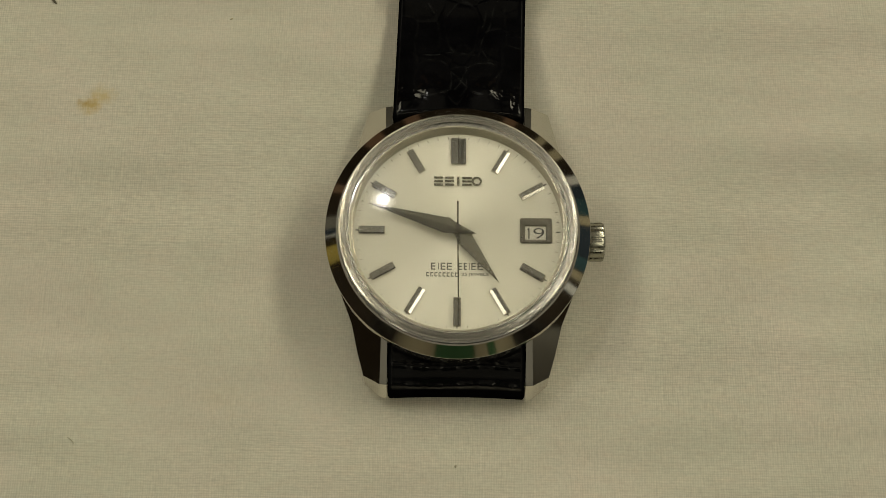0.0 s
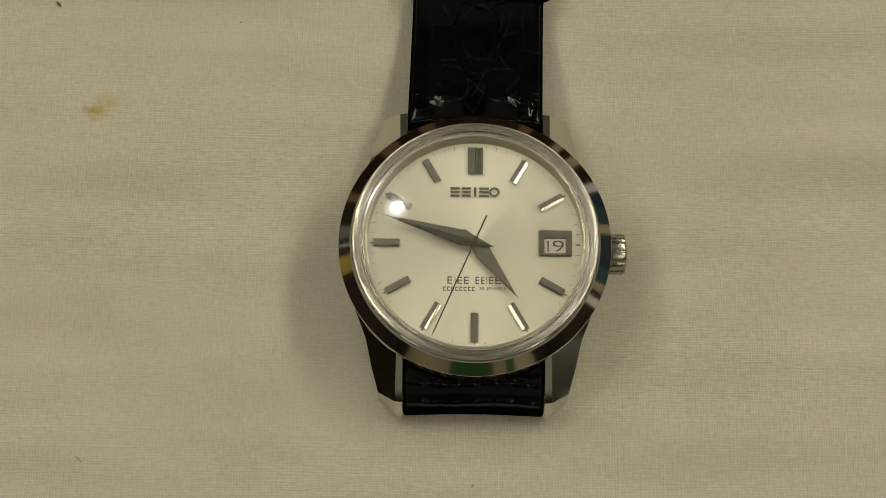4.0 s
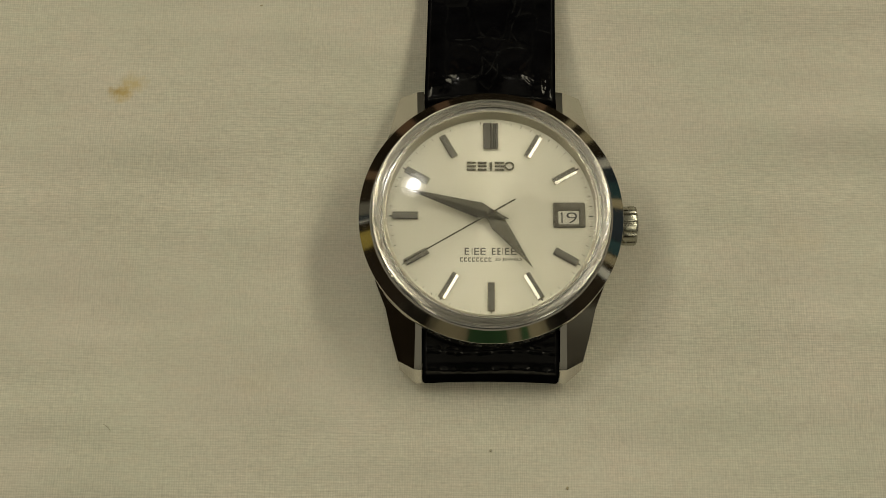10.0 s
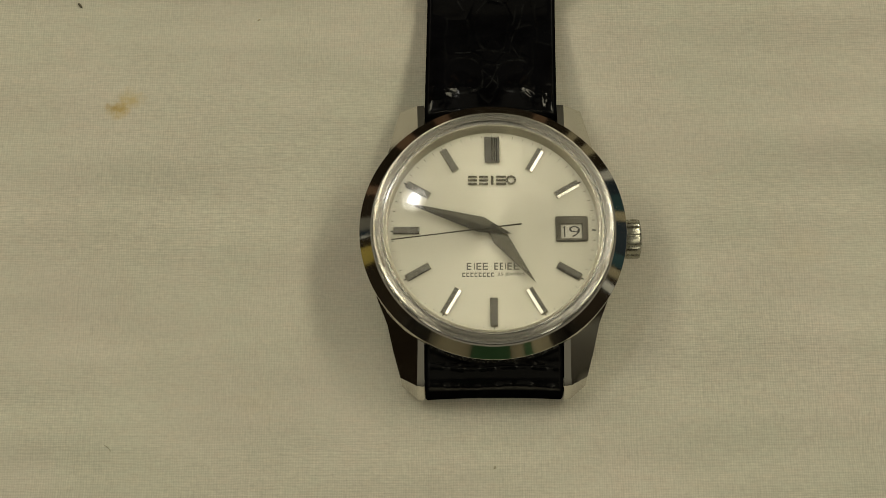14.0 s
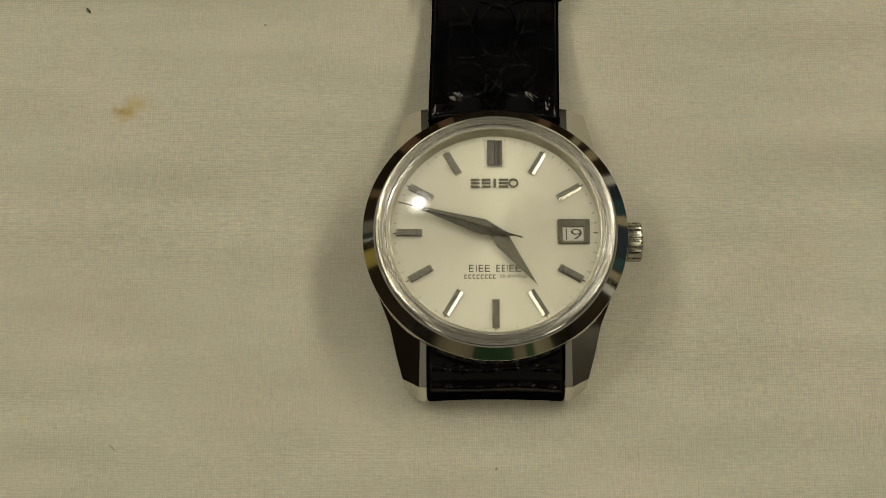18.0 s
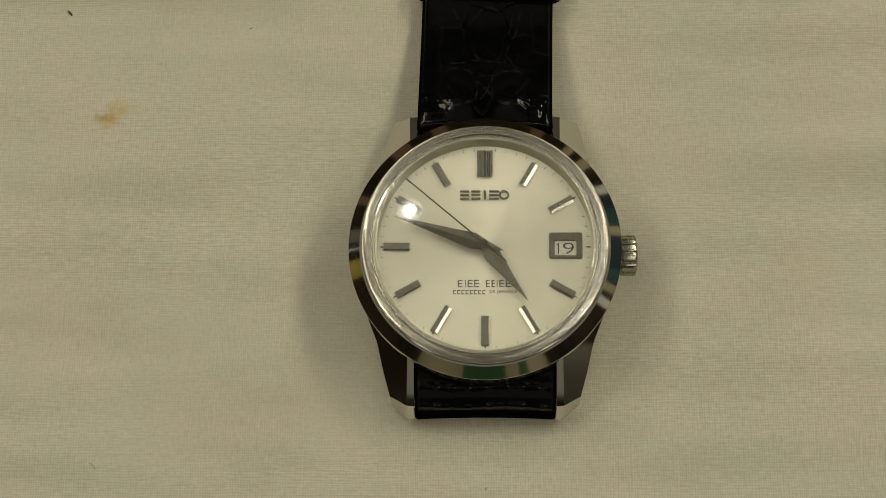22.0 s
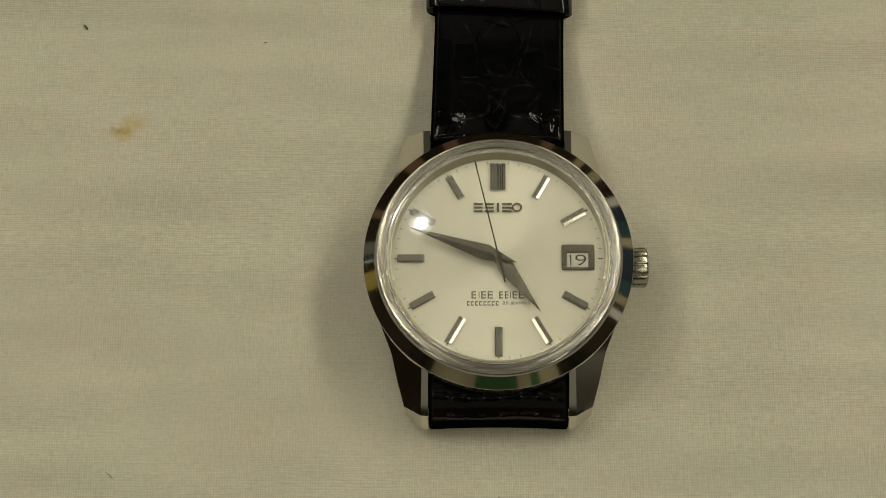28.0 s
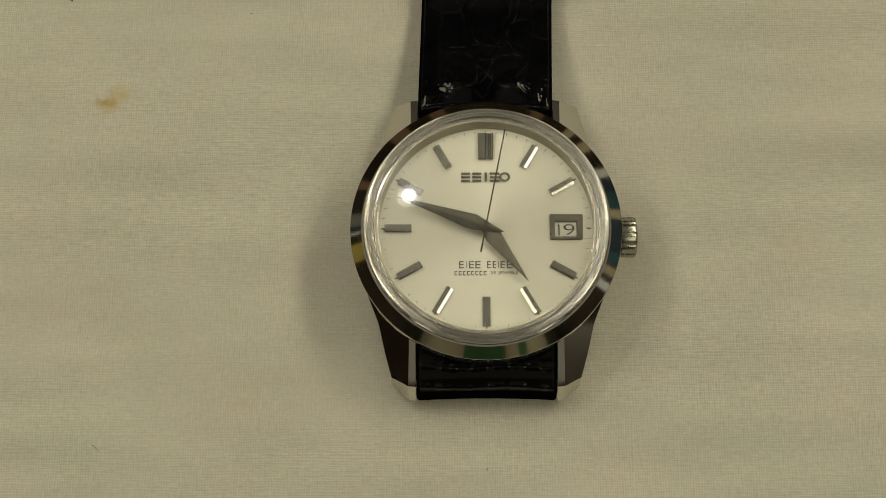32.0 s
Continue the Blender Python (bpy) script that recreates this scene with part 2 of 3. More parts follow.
INNER = material("silvered_ring", (0.27, 0.25, 0.195), 0.34, 0.45)
FRAME = steel("date_frame_steel", 0.32, (0.19, 0.18, 0.15))
INK = material("black_ink", (0.015, 0.014, 0.012), 0.5)
GREYINK = material("dark_grey_print", (0.045, 0.043, 0.036), 0.5)
TICK = material("brown_black_print", (0.05, 0.045, 0.035), 0.5)
DATEWHITE = material("date_disc_white", (0.34, 0.33, 0.29), 0.6)
LINT = material("dark_lint", (0.11, 0.10, 0.07), 0.9)
FIBRE = material("grey_fibre", (0.42, 0.41, 0.31), 0.9)
STRAW = material("straw_lint", (0.45, 0.40, 0.27), 0.9)
# the strap's same leather, copied with its own gloss for the lower half
LOWER_LEATHER = leather_material("lower_strap_leather", 0.28, 0.10, 0.15)
KEEPERM = leather_material("wrinkled_black_leather", 0.42, 0.05, 0.05)
wrinkles = Nodes(KEEPERM)
wrinkles.bump(wrinkles.noise(wrinkles.coords((620, 110, 200)), 1.0, 3, 0.5), 0.6, 0.00025)


# ---- mesh helpers ----
def mesh_of(bm, material_, smooth=40):
    bmesh.ops.recalc_face_normals(bm, faces=bm.faces)
    me = bpy.data.meshes.new("mesh")
    bm.to_mesh(me)
    bm.free()
    me.materials.append(material_)
    if smooth:
        me.shade_smooth()
        me.set_sharp_from_angle(angle=radians(smooth))
    return me


def part(name, bm, material_, parent, label="", smooth=40, at=None):
    """One mesh object under a thing or a part."""
    me = bm if isinstance(bm, bpy.types.Mesh) else mesh_of(bm, material_, smooth)
    me.name = name
    ob = new(name, me)
    ob.parent = parent
    if at is not None:
        ob.matrix_basis = at
    return tagged(ob, label)


def thing(name, bm, material_, label, category, kind="", smooth=40, group=""):
    ob = new(name, mesh_of(bm, material_, smooth))
    ob.data.name = name
    return tagged(ob, label, category, group, kind)


def loft(loops, closed=True, cap=True, around=False, bm=None):
    """Skin through loops of points, in mm."""
    bm = bm or bmesh.new()
    rows = [[bm.verts.new((x * MM, y * MM, z * MM)) for x, y, z in loop] for loop in loops]
    n = len(rows[0])
    pairs = list(zip(rows, rows[1:])) + ([(rows[-1], rows[0])] if around else [])
    for a, b in pairs:
        for i in range(n if closed else n - 1):
            j = (i + 1) % n
            bm.faces.new((a[i], a[j], b[j], b[i]))
    if cap and not around:
        bm.faces.new(rows[0][::-1])
        bm.faces.new(rows[-1])
    return bm


def lathe(profile, steps=160, closed=False, bm=None):
    """Turn a profile of (radius, height) in mm about the z axis."""
    loops = []
    for k in range(steps):
        a = 2 * math.pi * k / steps
        loops.append([(r * math.sin(a), r * math.cos(a), z) for r, z in profile])
    return loft(loops, closed=closed, cap=False, around=True, bm=bm)


def box(x0, x1, y0, y1, z0, z1, bevel=0.0, segments=2, bm=None):
    """A box in mm, with rounded edges."""
    bm2 = bmesh.new()
    bmesh.ops.create_cube(bm2, size=1)
    for v in bm2.verts:
        v.co = Vector(((x0 + x1) / 2 + v.co.x * (x1 - x0), (y0 + y1) / 2 + v.co.y * (y1 - y0), (z0 + z1) / 2 + v.co.z * (z1 - z0))) * MM
    if bevel:
        bmesh.ops.bevel(bm2, geom=bm2.edges[:], offset=bevel * MM, segments=segments, affect="EDGES", profile=0.5)
    if bm is None:
        return bm2
    me = bpy.data.meshes.new("tmp")
    bm2.to_mesh(me)
    bm2.free()
    bm.from_mesh(me)
    bpy.data.meshes.remove(me)
    return bm


def bevel_all(bm, offset, segments=2, angle=25):
    edges = [e for e in bm.edges if len(e.link_faces) == 2 and e.calc_face_angle(0) > radians(angle)]
    bmesh.ops.bevel(bm, geom=edges, offset=offset * MM, segments=segments, affect="EDGES", profile=0.5, clamp_overlap=True)
    return bm


def rounded_rect(x0, x1, y0, y1, r, z, n=5):
    pts = []
    for cx, cy, a0 in ((x1 - r, y1 - r, 0), (x0 + r, y1 - r, 90), (x0 + r, y0 + r, 180), (x1 - r, y0 + r, 270)):
        for k in range(n + 1):
            a = radians(a0 + 90 * k / n)
            pts.append((cx + r * math.cos(a), cy + r * math.sin(a), z))
    return pts


def letters(text, width, height, bold=0.0):
    """A mesh of the built-in font, fitted to width x height mm about the origin."""
    cu = bpy.data.curves.new("letters", "FONT")
    cu.body, cu.extrude, cu.offset = text, 0.01, bold
    ob = bpy.data.objects.new("letters", cu)
    scene.collection.objects.link(ob)
    bpy.context.view_layer.update()
    me = bpy.data.meshes.new_from_object(ob.evaluated_get(bpy.context.evaluated_depsgraph_get()))
    bpy.data.objects.remove(ob)
    co = np.empty(len(me.vertices) * 3)
    me.vertices.foreach_get("co", co)
    co = co.reshape(-1, 3)
    lo, hi = co.min(0), co.max(0)
    co = (co - (lo + hi) / 2) / (hi - lo) * np.array((width, height, 0.03)) * MM
    me.vertices.foreach_set("co", co.ravel())
    me.materials.clear()
    return me


def resample(points, step):
    """Smooth curve through (y, z) points, at even steps: place and tangent."""
    p = np.array(points, float)
    q = []
    ext = np.vstack([2 * p[0] - p[1], p, 2 * p[-1] - p[-2]])
    for i in range(len(p) - 1):
        a, b, c, d = ext[i:i + 4]
        for s in np.linspace(0, 1, 24, endpoint=False):
            q.append(0.5 * ((2 * b) + (c - a) * s + (2 * a - 5 * b + 4 * c - d) * s * s + (3 * b - a - 3 * c + d) * s ** 3))
    q.append(p[-1])
    q = np.array(q)
    d = np.concatenate([[0], np.cumsum(np.linalg.norm(np.diff(q, axis=0), axis=1))])
    s = np.arange(0, d[-1], step)
    c = np.stack([np.interp(s, d, q[:, k]) for k in (0, 1)], 1)
    t = np.gradient(c, axis=0)
    t /= np.linalg.norm(t, axis=1)[:, None]
    return s, c, t


# ---- the unseen room, closed round the table ----
def room():
    x0, x1, y0, y1, z0, z1 = (v * 1000 for v in ROOM)
    w = 100
    floor_m = wood_material("floor_boards", (0.24, 0.16, 0.09), (0.36, 0.25, 0.15), 0.45)
    # dark wall and ceiling tones are made up so steel and leather mirror dark
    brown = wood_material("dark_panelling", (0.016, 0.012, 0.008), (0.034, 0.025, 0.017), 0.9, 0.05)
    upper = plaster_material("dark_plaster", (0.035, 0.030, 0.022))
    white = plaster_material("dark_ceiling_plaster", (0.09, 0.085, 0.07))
    half = 1600
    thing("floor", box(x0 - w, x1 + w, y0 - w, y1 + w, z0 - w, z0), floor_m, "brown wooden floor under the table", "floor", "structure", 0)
    thing("ceiling", box(x0 - w, x1 + w, y0 - w, y1 + w, z1, z1 + w), white, "unseen dark ceiling added to close the room", "ceiling", "structure", 0)
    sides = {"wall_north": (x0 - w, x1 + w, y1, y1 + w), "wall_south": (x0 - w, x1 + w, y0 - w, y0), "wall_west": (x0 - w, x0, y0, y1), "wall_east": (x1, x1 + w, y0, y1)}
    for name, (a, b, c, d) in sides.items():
        wall = thing(name, box(a, b, c, d, half, z1), upper, "unseen dark wall added to close the room", "wall", "structure", 0)
        part("panelling", box(a, b, c, d, z0, half), brown, wall, "unseen dark brown lower wall, added", 0)
    # made-up coloured boards, placed so that bezel and lugs mirror their colours
    green = plaster_material("green_board", (0.045, 0.135, 0.055))
    teal = plaster_material("teal_board", (0.012, 0.055, 0.075))
    navy = plaster_material("dark_blue_board", (0.008, 0.022, 0.045))
    pale = plaster_material("pale_board", (0.74, 0.77, 0.80))
    beige = plaster_material("beige_board", (0.40, 0.36, 0.25))
    grey = plaster_material("grey_board", (0.16, 0.16, 0.15))
    rust = plaster_material("rust_board", (0.20, 0.12, 0.075))
    ochre = plaster_material("ochre_board", (0.35, 0.28, 0.06))
    for mat, label, (a, b, c, d, e, f) in (
            (beige, "beige stand-in board mirrored in the steel", (-1420, -400, y0, y0 + 15, 1100, 1690)),
            (green, "green stand-in board mirrored in the steel", (-390, 350, y0, y0 + 15, 1100, 1690)),
            (beige, "beige stand-in board mirrored in the steel", (360, 620, y0, y0 + 15, 1100, 1690)),
            (green, "green stand-in board mirrored in the steel", (630, 790, y0, y0 + 15, 1100, 1690)),
            (beige, "beige stand-in board mirrored in the steel", (800, 1280, y0, y0 + 15, 1100, 1690)),
            (pale, "pale stand-in board mirrored in the steel", (x1 - 15, x1, -370, -230, 800, 1600)),
            (beige, "beige stand-in board mirrored in the steel", (x1 - 15, x1, -120, 20, 750, 1500)),
            (teal, "dark teal stand-in board mirrored in the steel", (x1 - 15, x1, 50, 260, 300, 1450)),
            (navy, "dark blue stand-in board mirrored in the steel", (x1 - 15, x1, 280, 780, 300, 1400)),
            (grey, "grey stand-in board mirrored in the steel", (x1 - 15, x1, -640, -40, 20, 280)),
            (beige, "beige stand-in board mirrored in the steel", (x1 - 15, x1, 795, 950, 300, 1300)),
            (teal, "dark teal stand-in board mirrored in the steel", (x1 - 15, x1, 965, 1280, 250, 1300)),
            (navy, "dark blue stand-in board mirrored in the steel", (x1 - 15, x1, 1290, 1600, 250, 1300)),
            (pale, "pale stand-in board mirrored in the steel", (x1 - 15, x1, 1620, 1830, 150, 1300)),
            (grey, "grey stand-in board mirrored in the steel", (x0, x0 + 15, 690, 900, 350, 1300)),
            (navy, "dark blue stand-in board mirrored in the steel", (x0, x0 + 15, 600, 680, 350, 1300)),
            (pale, "pale stand-in board mirrored in the steel", (x0, x0 + 15, 560, 585, 350, 1300)),
            (ochre, "ochre stand-in board mirrored in the steel", (x0, x0 + 15, 120, 400, 400, 1350)),
            (rust, "rust-brown stand-in board mirrored in the steel", (x0, x0 + 15, 1380, 1560, 250, 1200)),
            (rust, "rust-brown stand-in board mirrored in the steel", (-1330, -1000, y1 - 15, y1, -50, 800)),
            (rust, "rust-brown stand-in board mirrored in the steel", (-640, -450, y1 - 15, y1, -50, 800)),
            (grey, "grey stand-in board mirrored in the steel", (-330, 330, y1 - 15, y1, 720, 1250)),
            (rust, "rust-brown stand-in board mirrored in the steel", (560, 720, y1 - 15, y1, -50, 800)),
            (beige, "beige stand-in board mirrored in the steel", (1090, 1230, y1 - 15, y1, -50, 800)),
            (beige, "beige stand-in board mirrored in the steel", (1420, 1640, y1 - 15, y1, -50, 1000))):
        thing("stand_in_board", box(a, b, c, d, e, f, 3), mat, label, "board", "structure")


def table():
    wood = wood_material("table_wood", (0.10, 0.06, 0.03), (0.22, 0.14, 0.075), 0.4)
    t = tagged(new("table"), "brown wooden table hidden under a pale cloth", "table")
    t.location = (0, 0, ROOM[4])
    top = -ROOM[4] * 1000 - 3
    part("tabletop", box(-420, 420, -320, 380, top - 28, top, 4), wood, t)
    for x in (-370, 370):
        for y in (-270, 330):
            part("leg", box(x - 25, x + 25, y - 25, y + 25, 0, top - 28, 4), wood, t)


def cloth_height(gx, gy):
    """Faint ripples, flat under the watch."""
    far = np.clip((np.abs(gx) - 0.022) / 0.03, 0, 1)
    h = 0.00030 * np.sin(gy * 330 + 2.0 * np.sin(gx * 21)) * (0.4 + 0.6 * np.sin(gx * 17 + 1) ** 2)
    h = h + 0.00018 * np.sin(gy * 610 + gx * 40 + 1.3) + 0.00022 * np.sin(gx * 48 + gy * 25)
    return h * far


def tablecloth():
    """A cotton sheet with faint ripples; its face is at height 0 under the watch."""
    xs = np.concatenate([np.linspace(-0.41, -0.10, 40, endpoint=False), np.linspace(-0.10, 0.10, 150, endpoint=False), np.linspace(0.10, 0.41, 41)])
    ys = np.concatenate([np.linspace(-0.31, -0.06, 35, endpoint=False), np.linspace(-0.06, 0.08, 150, endpoint=False), np.linspace(0.08, 0.37, 41)])
    gx, gy = np.meshgrid(xs, ys)
    h = cloth_height(gx, gy)
    n, m_ = gx.shape
    top = np.stack([gx, gy, h], -1).reshape(-1, 3)
    low = top - np.array((0, 0, 0.0007))
    idx = np.arange(n * m_).reshape(n, m_)
    faces = np.stack([idx[:-1, :-1], idx[:-1, 1:], idx[1:, 1:], idx[1:, :-1]], -1).reshape(-1, 4)
    under = faces[:, ::-1] + n * m_
    ring = np.concatenate([idx[0, :], idx[1:, -1], idx[-1, -2::-1], idx[-2:0:-1, 0]])
    nxt = np.roll(ring, -1)
    side = np.stack([ring, ring + n * m_, nxt + n * m_, nxt], -1)
    me = bpy.data.meshes.new("tablecloth")
    me.from_pydata(np.concatenate([top, low]).tolist(), [], np.concatenate([faces, under, side]).tolist())
    me.materials.append(COTTON)
    me.shade_smooth()
    tagged(new("tablecloth", me), "unbleached cotton cloth with a small yellow-brown stain, spread on the table", "tablecloth")


def lint(name, x, y, length, thick, turn, material_, label, bend=0.3):
    """A shred of lint or fibre that lies on the cloth."""
    loops = []
    for k in range(7):
        s = k / 6 - 0.5
        r = thick * (1 - (2 * s) ** 4 * 0.7) / 2
        cx, cy = s * length, bend * length * (0.25 - s * s)
        loops.append([(cx, cy + r * math.cos(a), r * 0.9 + r * math.sin(a)) for a in np.linspace(0, 2 * math.pi, 8, endpoint=False)])
    ob = thing(name, loft(loops), material_, label, "lint")
    ob.matrix_world = pose(x * MM, y * MM, float(cloth_height(x * MM, y * MM)) + 0.00002, 0, 0, turn)
    return ob


room()
table()
tablecloth()
lint("lint_speck", -61.90, 39.86, 1.05, 0.34, -50, LINT, "small dark brown speck lying on the pale cloth", 0.1)
lint("fibre", -53.61, -28.39, 1.5, 0.13, -42, FIBRE, "short grey fibre lying on the pale cloth", 0.35)
lint("lint_speck", 0.07, -31.31, 0.45, 0.22, 70, FIBRE, "tiny grey speck on the pale cloth", 0.1)
lint("lint_speck", -34.60, 37.13, 0.5, 0.18, 20, STRAW, "tiny straw-coloured speck on the pale cloth", 0.1)
lint("lint_speck", 10.66, -36.55, 0.5, 0.3, 80, STRAW, "tiny straw-brown speck on the pale cloth", 0.1)


# ---- the wristwatch ----
watch = tagged(new("wristwatch"), "steel watch with silver dial and black crocodile strap on cloth", "wristwatch")
watch.location = (0, 0, DIAL * MM)


def case():
    prof = [(0, -6.9), (14.2, -6.9), (15.0, -6.6), (15.4, -6.1), (16.6, -5.8), (17.6, -5.2), (18.05, -4.2), (18.15, -2.5), (18.1, 0.0), (17.9, 0.12), (15.2, 0.12), (15.2, -0.6), (0, -0.6)]
    body = part("case_body", lathe(prof), SATIN, watch, "satin steel case body")
    # lugs: a narrow flat beside the strap, a broad outer bevel, a bevelled end
    for sx in (-1, 1):
        for sy in (-1, 1):
            # the pair beside the upper strap is a little broader at its outer edge
            wide, far, tip = (0.45, 1.3, 0.0) if sy > 0 else (0.0, 0.0, 0.25)
            st = []
            for y, zt, xo, zo, zb in ((8.0, -0.35, 16.3, -4.4, -7.0), (12.0, -1.0, 14.75 + wide, -4.75, -7.4), (16.0, -2.35, 13.85 + wide, -5.35, -8.0)):
                st.append([(9.6, y, zb), (9.6, y, zt), (10.48, y, zt), (xo, y, zo), (xo, y, zb)])
            st.append([(9.6, 20.2, -8.4), (9.6, 20.95, -4.45), (10.62, 20.85, -4.5), (12.95 + wide * 0.5, 19.25 + far, -6.1), (12.93 + wide * 0.5, 18.7 + far, -8.4)])
            st.append([(9.6, 20.6, -8.6), (9.6, 22.05 + tip, -6.9), (10.62, 21.9 + tip, -6.95), (12.75 + wide * 0.5, 20.15 + far * 0.8, -7.5), (12.55 + wide * 0.5, 19.4 + far * 0.8, -8.6)])
            loops = [[(x * sx, y * sy, z) for x, y, z in loop] for loop in st]
            part("lug", bevel_all(loft(loops), 0.10, 2, 14), POLISHED, body, "polished bevelled steel lug", 22)
    bez = [(15.2, 0.14), (18.40, 0.14), (18.52, 0.26), (18.52, 0.63), (18.49, 0.68), (18.0, 0.99), (17.45, 1.34), (16.95, 1.66), (16.74, 1.68), (16.66, 1.62), (16.62, 1.2), (15.2, 1.2)]
    part("bezel", lathe(bez, 300, closed=True), EDGEM, watch, "polished steel bezel", 9)
    # inner flange between dial and crystal, and the grooved ring under the crystal's edge
    part("flange", lathe([(15.2, 1.40), (14.98, 1.40), (14.48, 0.004), (15.2, 0.004)], 200, closed=True), INNER, watch, "plain steel ring round the dial", 30)
    ring = [(16.58, 1.44), (16.42, 1.44), (16.36, 1.28), (16.22, 1.28), (16.16, 1.43), (15.86, 1.40), (15.80, 1.24), (15.66, 1.24), (15.60, 1.40), (15.22, 1.36), (15.22, 1.21), (16.58, 1.21)]
    part("tension_ring", lathe(ring, 400, closed=True), RINGM, watch, "grooved steel ring under the crystal edge", 20)
    # crystal: a low wall, a round shoulder and a shallow dome, hollow below
    R, wall, shoulder, top = 16.58, 2.75, 0.9, 58.0
    r_in = R - shoulder
    a1 = math.asin(r_in / top)
    z_c = wall - math.sqrt(top * top - r_in * r_in) + shoulder * math.cos(a1)
    outer = [(top * math.sin(a), z_c + top * math.cos(a)) for a in np.linspace(0.0, a1 * 0.985, 26)]
    for a in np.linspace(a1, math.pi / 2, 8):
        outer.append((r_in + shoulder * math.sin(a), wall + shoulder * math.cos(a)))
    outer.append((R, 1.46))
    thick = 1.15
    inner = [(R - thick, 1.46)]
    r2 = R - thick - 0.7
    for a in np.linspace(math.pi / 2, 0.35, 6):
        inner.append((r2 + 0.7 * math.sin(a), wall - 0.75 + 0.7 * math.cos(a)))
    z_i = inner[-1][1] - math.sqrt((top - thick) ** 2 - inner[-1][0] ** 2)
    a2 = math.asin(inner[-1][0] / (top - thick))
    inner += [((top - thick) * math.sin(a), z_i + (top - thick) * math.cos(a)) for a in np.linspace(a2 * 0.96, 0.0, 22)]
    outer[0], inner[-1] = (0.0004, outer[0][1]), (0.0004, inner[-1][1])
    crystal = part("crystal", lathe(outer + inner, 400), ACRYLIC, watch, "clear domed acrylic crystal", 50)
    crystal.visible_shadow = False
    # crown, with a fluted rim
    prof = [(17.9, 1.2), (18.5, 1.2), (18.55, 2.6), (18.7, 2.8), (20.35, 2.82), (20.65, 2.66), (20.85, 1.9), (20.88, 0.05)]
    loops = []
    for x, r in prof:
        flute = 0.15 if 2.3 < r else 0.0
        loops.append([(x, (r - flute * ((1 + math.cos(11 * a)) / 2) ** 6) * math.cos(a), -3.7 + (r - flute * ((1 + math.cos(11 * a)) / 2) ** 6) * math.sin(a)) for a in np.linspace(0, 2 * math.pi, 192, endpoint=False)])
    part("crown", loft(loops), CROWNM, watch, "fluted steel winding crown", 35)


def dial():
    d = part("dial", lathe([(0.0004, 0.0), (5, 0.0), (10, 0.0), (14.0, 0.0), (14.84, 0.0), (14.84, -0.5), (0.0004, -0.5)], 160), DIALM, watch, "silver-white sunburst dial")
    tick = mesh_of(box(-0.05, 0.05, 13.76, 14.14, 0.003, 0.02), TICK, 0)
    bold = mesh_of(box(-0.09, 0.09, 13.6, 14.2, 0.003, 0.024), INK, 0)
    for k in range(60):
        part("minute_mark", tick if k % 5 or k in (0, 5, 55) else bold, TICK, d, "", 0, pose(0, 0, 0, 0, 0, -6 * k))

    def marker(w, r0, r1, wl, tl, wr, tr):
        """A baton whose two long facets have their own width and slope in degrees."""
        half, loops = w / 2, []
        dl, dr = wl * math.tan(math.radians(tl)), wr * math.tan(math.radians(tr))
        for y, h in ((r0, 0.12), (r0 + 0.12, 0.42), (r1 - 0.18, 0.42), (r1, 0.12)):
            k = h / 0.42
            loops.append([(-half, y, 0.004), (-half, y, h - dl * k), (-half + wl, y, h), (half - wr, y, h), (half, y, h - dr * k), (half, y, 0.004)])
        return bevel_all(loft(loops), 0.025, 1, 20)

    # each hour baton's facets are sloped so that chosen ones mirror the tubes
    plain = (0.12, 46, 0.12, 46)
    cuts = {1: (0.12, 46, 0.40, 22), 2: (0.12, 46, 0.34, 29), 4: (0.40, 8, 0.30, 34), 5: (0.12, 46, 0.42, 25), 7: (0.38, 23, 0.12, 46), 9: (0.12, 46, 0.30, 12)}
    for k in range(1, 12):
        if k != 3:
            shape = mesh_of(marker(1.06, 9.62 if k in (5, 6, 7) else 10.05, 13.8, *cuts.get(k, plain)), MARKER, 20)
            part("hour_marker", shape, MARKER, d, "faceted steel baton" if k == 1 else "", 20, pose(0, 0, 0, 0, 0, -30 * k))
    # the broad twelve: three ribs side by side
    # the ground is coloured dark to stand for shade in the grooves
    part("groove_shade_base", box(-1.02, 1.02, 9.99, 13.71, 0.004, 0.14, 0.03), FRAME, d, "ground between the ribs, dark to imitate groove shade", 0)
    bm = bmesh.new()
    for x, w in ((-0.55, 0.98), (0.20, 0.20), (0.50, 0.14), (0.87, 0.34)):
        box(x - w / 2, x + w / 2, 9.95, 13.75, 0.1, 0.44, 0.03, 1, bm)
    part("hour_marker", bm, MARKER, d, "broad ribbed steel baton", 20)
    # date: bevelled frame, white disc, black figures
    loops = [rounded_rect(8.6, 13.1, -1.66, 1.96, 0.28, 0.004), rounded_rect(8.6, 13.1, -1.66, 1.96, 0.28, 0.26),
             rounded_rect(8.70, 13.00, -1.56, 1.86, 0.25, 0.32), rounded_rect(9.30, 12.30, -1.24, 0.90, 0.10, 0.30),
             rounded_rect(9.38, 12.22, -1.18, 0.82, 0.06, 0.004)]
    part("date_frame", loft(loops, cap=False, around=True), FRAME, d, "dark steel date frame", 20)
    part("date_disc", box(9.3, 12.3, -1.16, 1.14, 0.006, 0.03), DATEWHITE, d, "white date disc", 0)
    one = box(-0.085, 0.085, -0.78, 0.78, -0.015, 0.015)
    box(-0.24, 0.0, 0.52, 0.63, -0.015, 0.014, 0, 1, one)
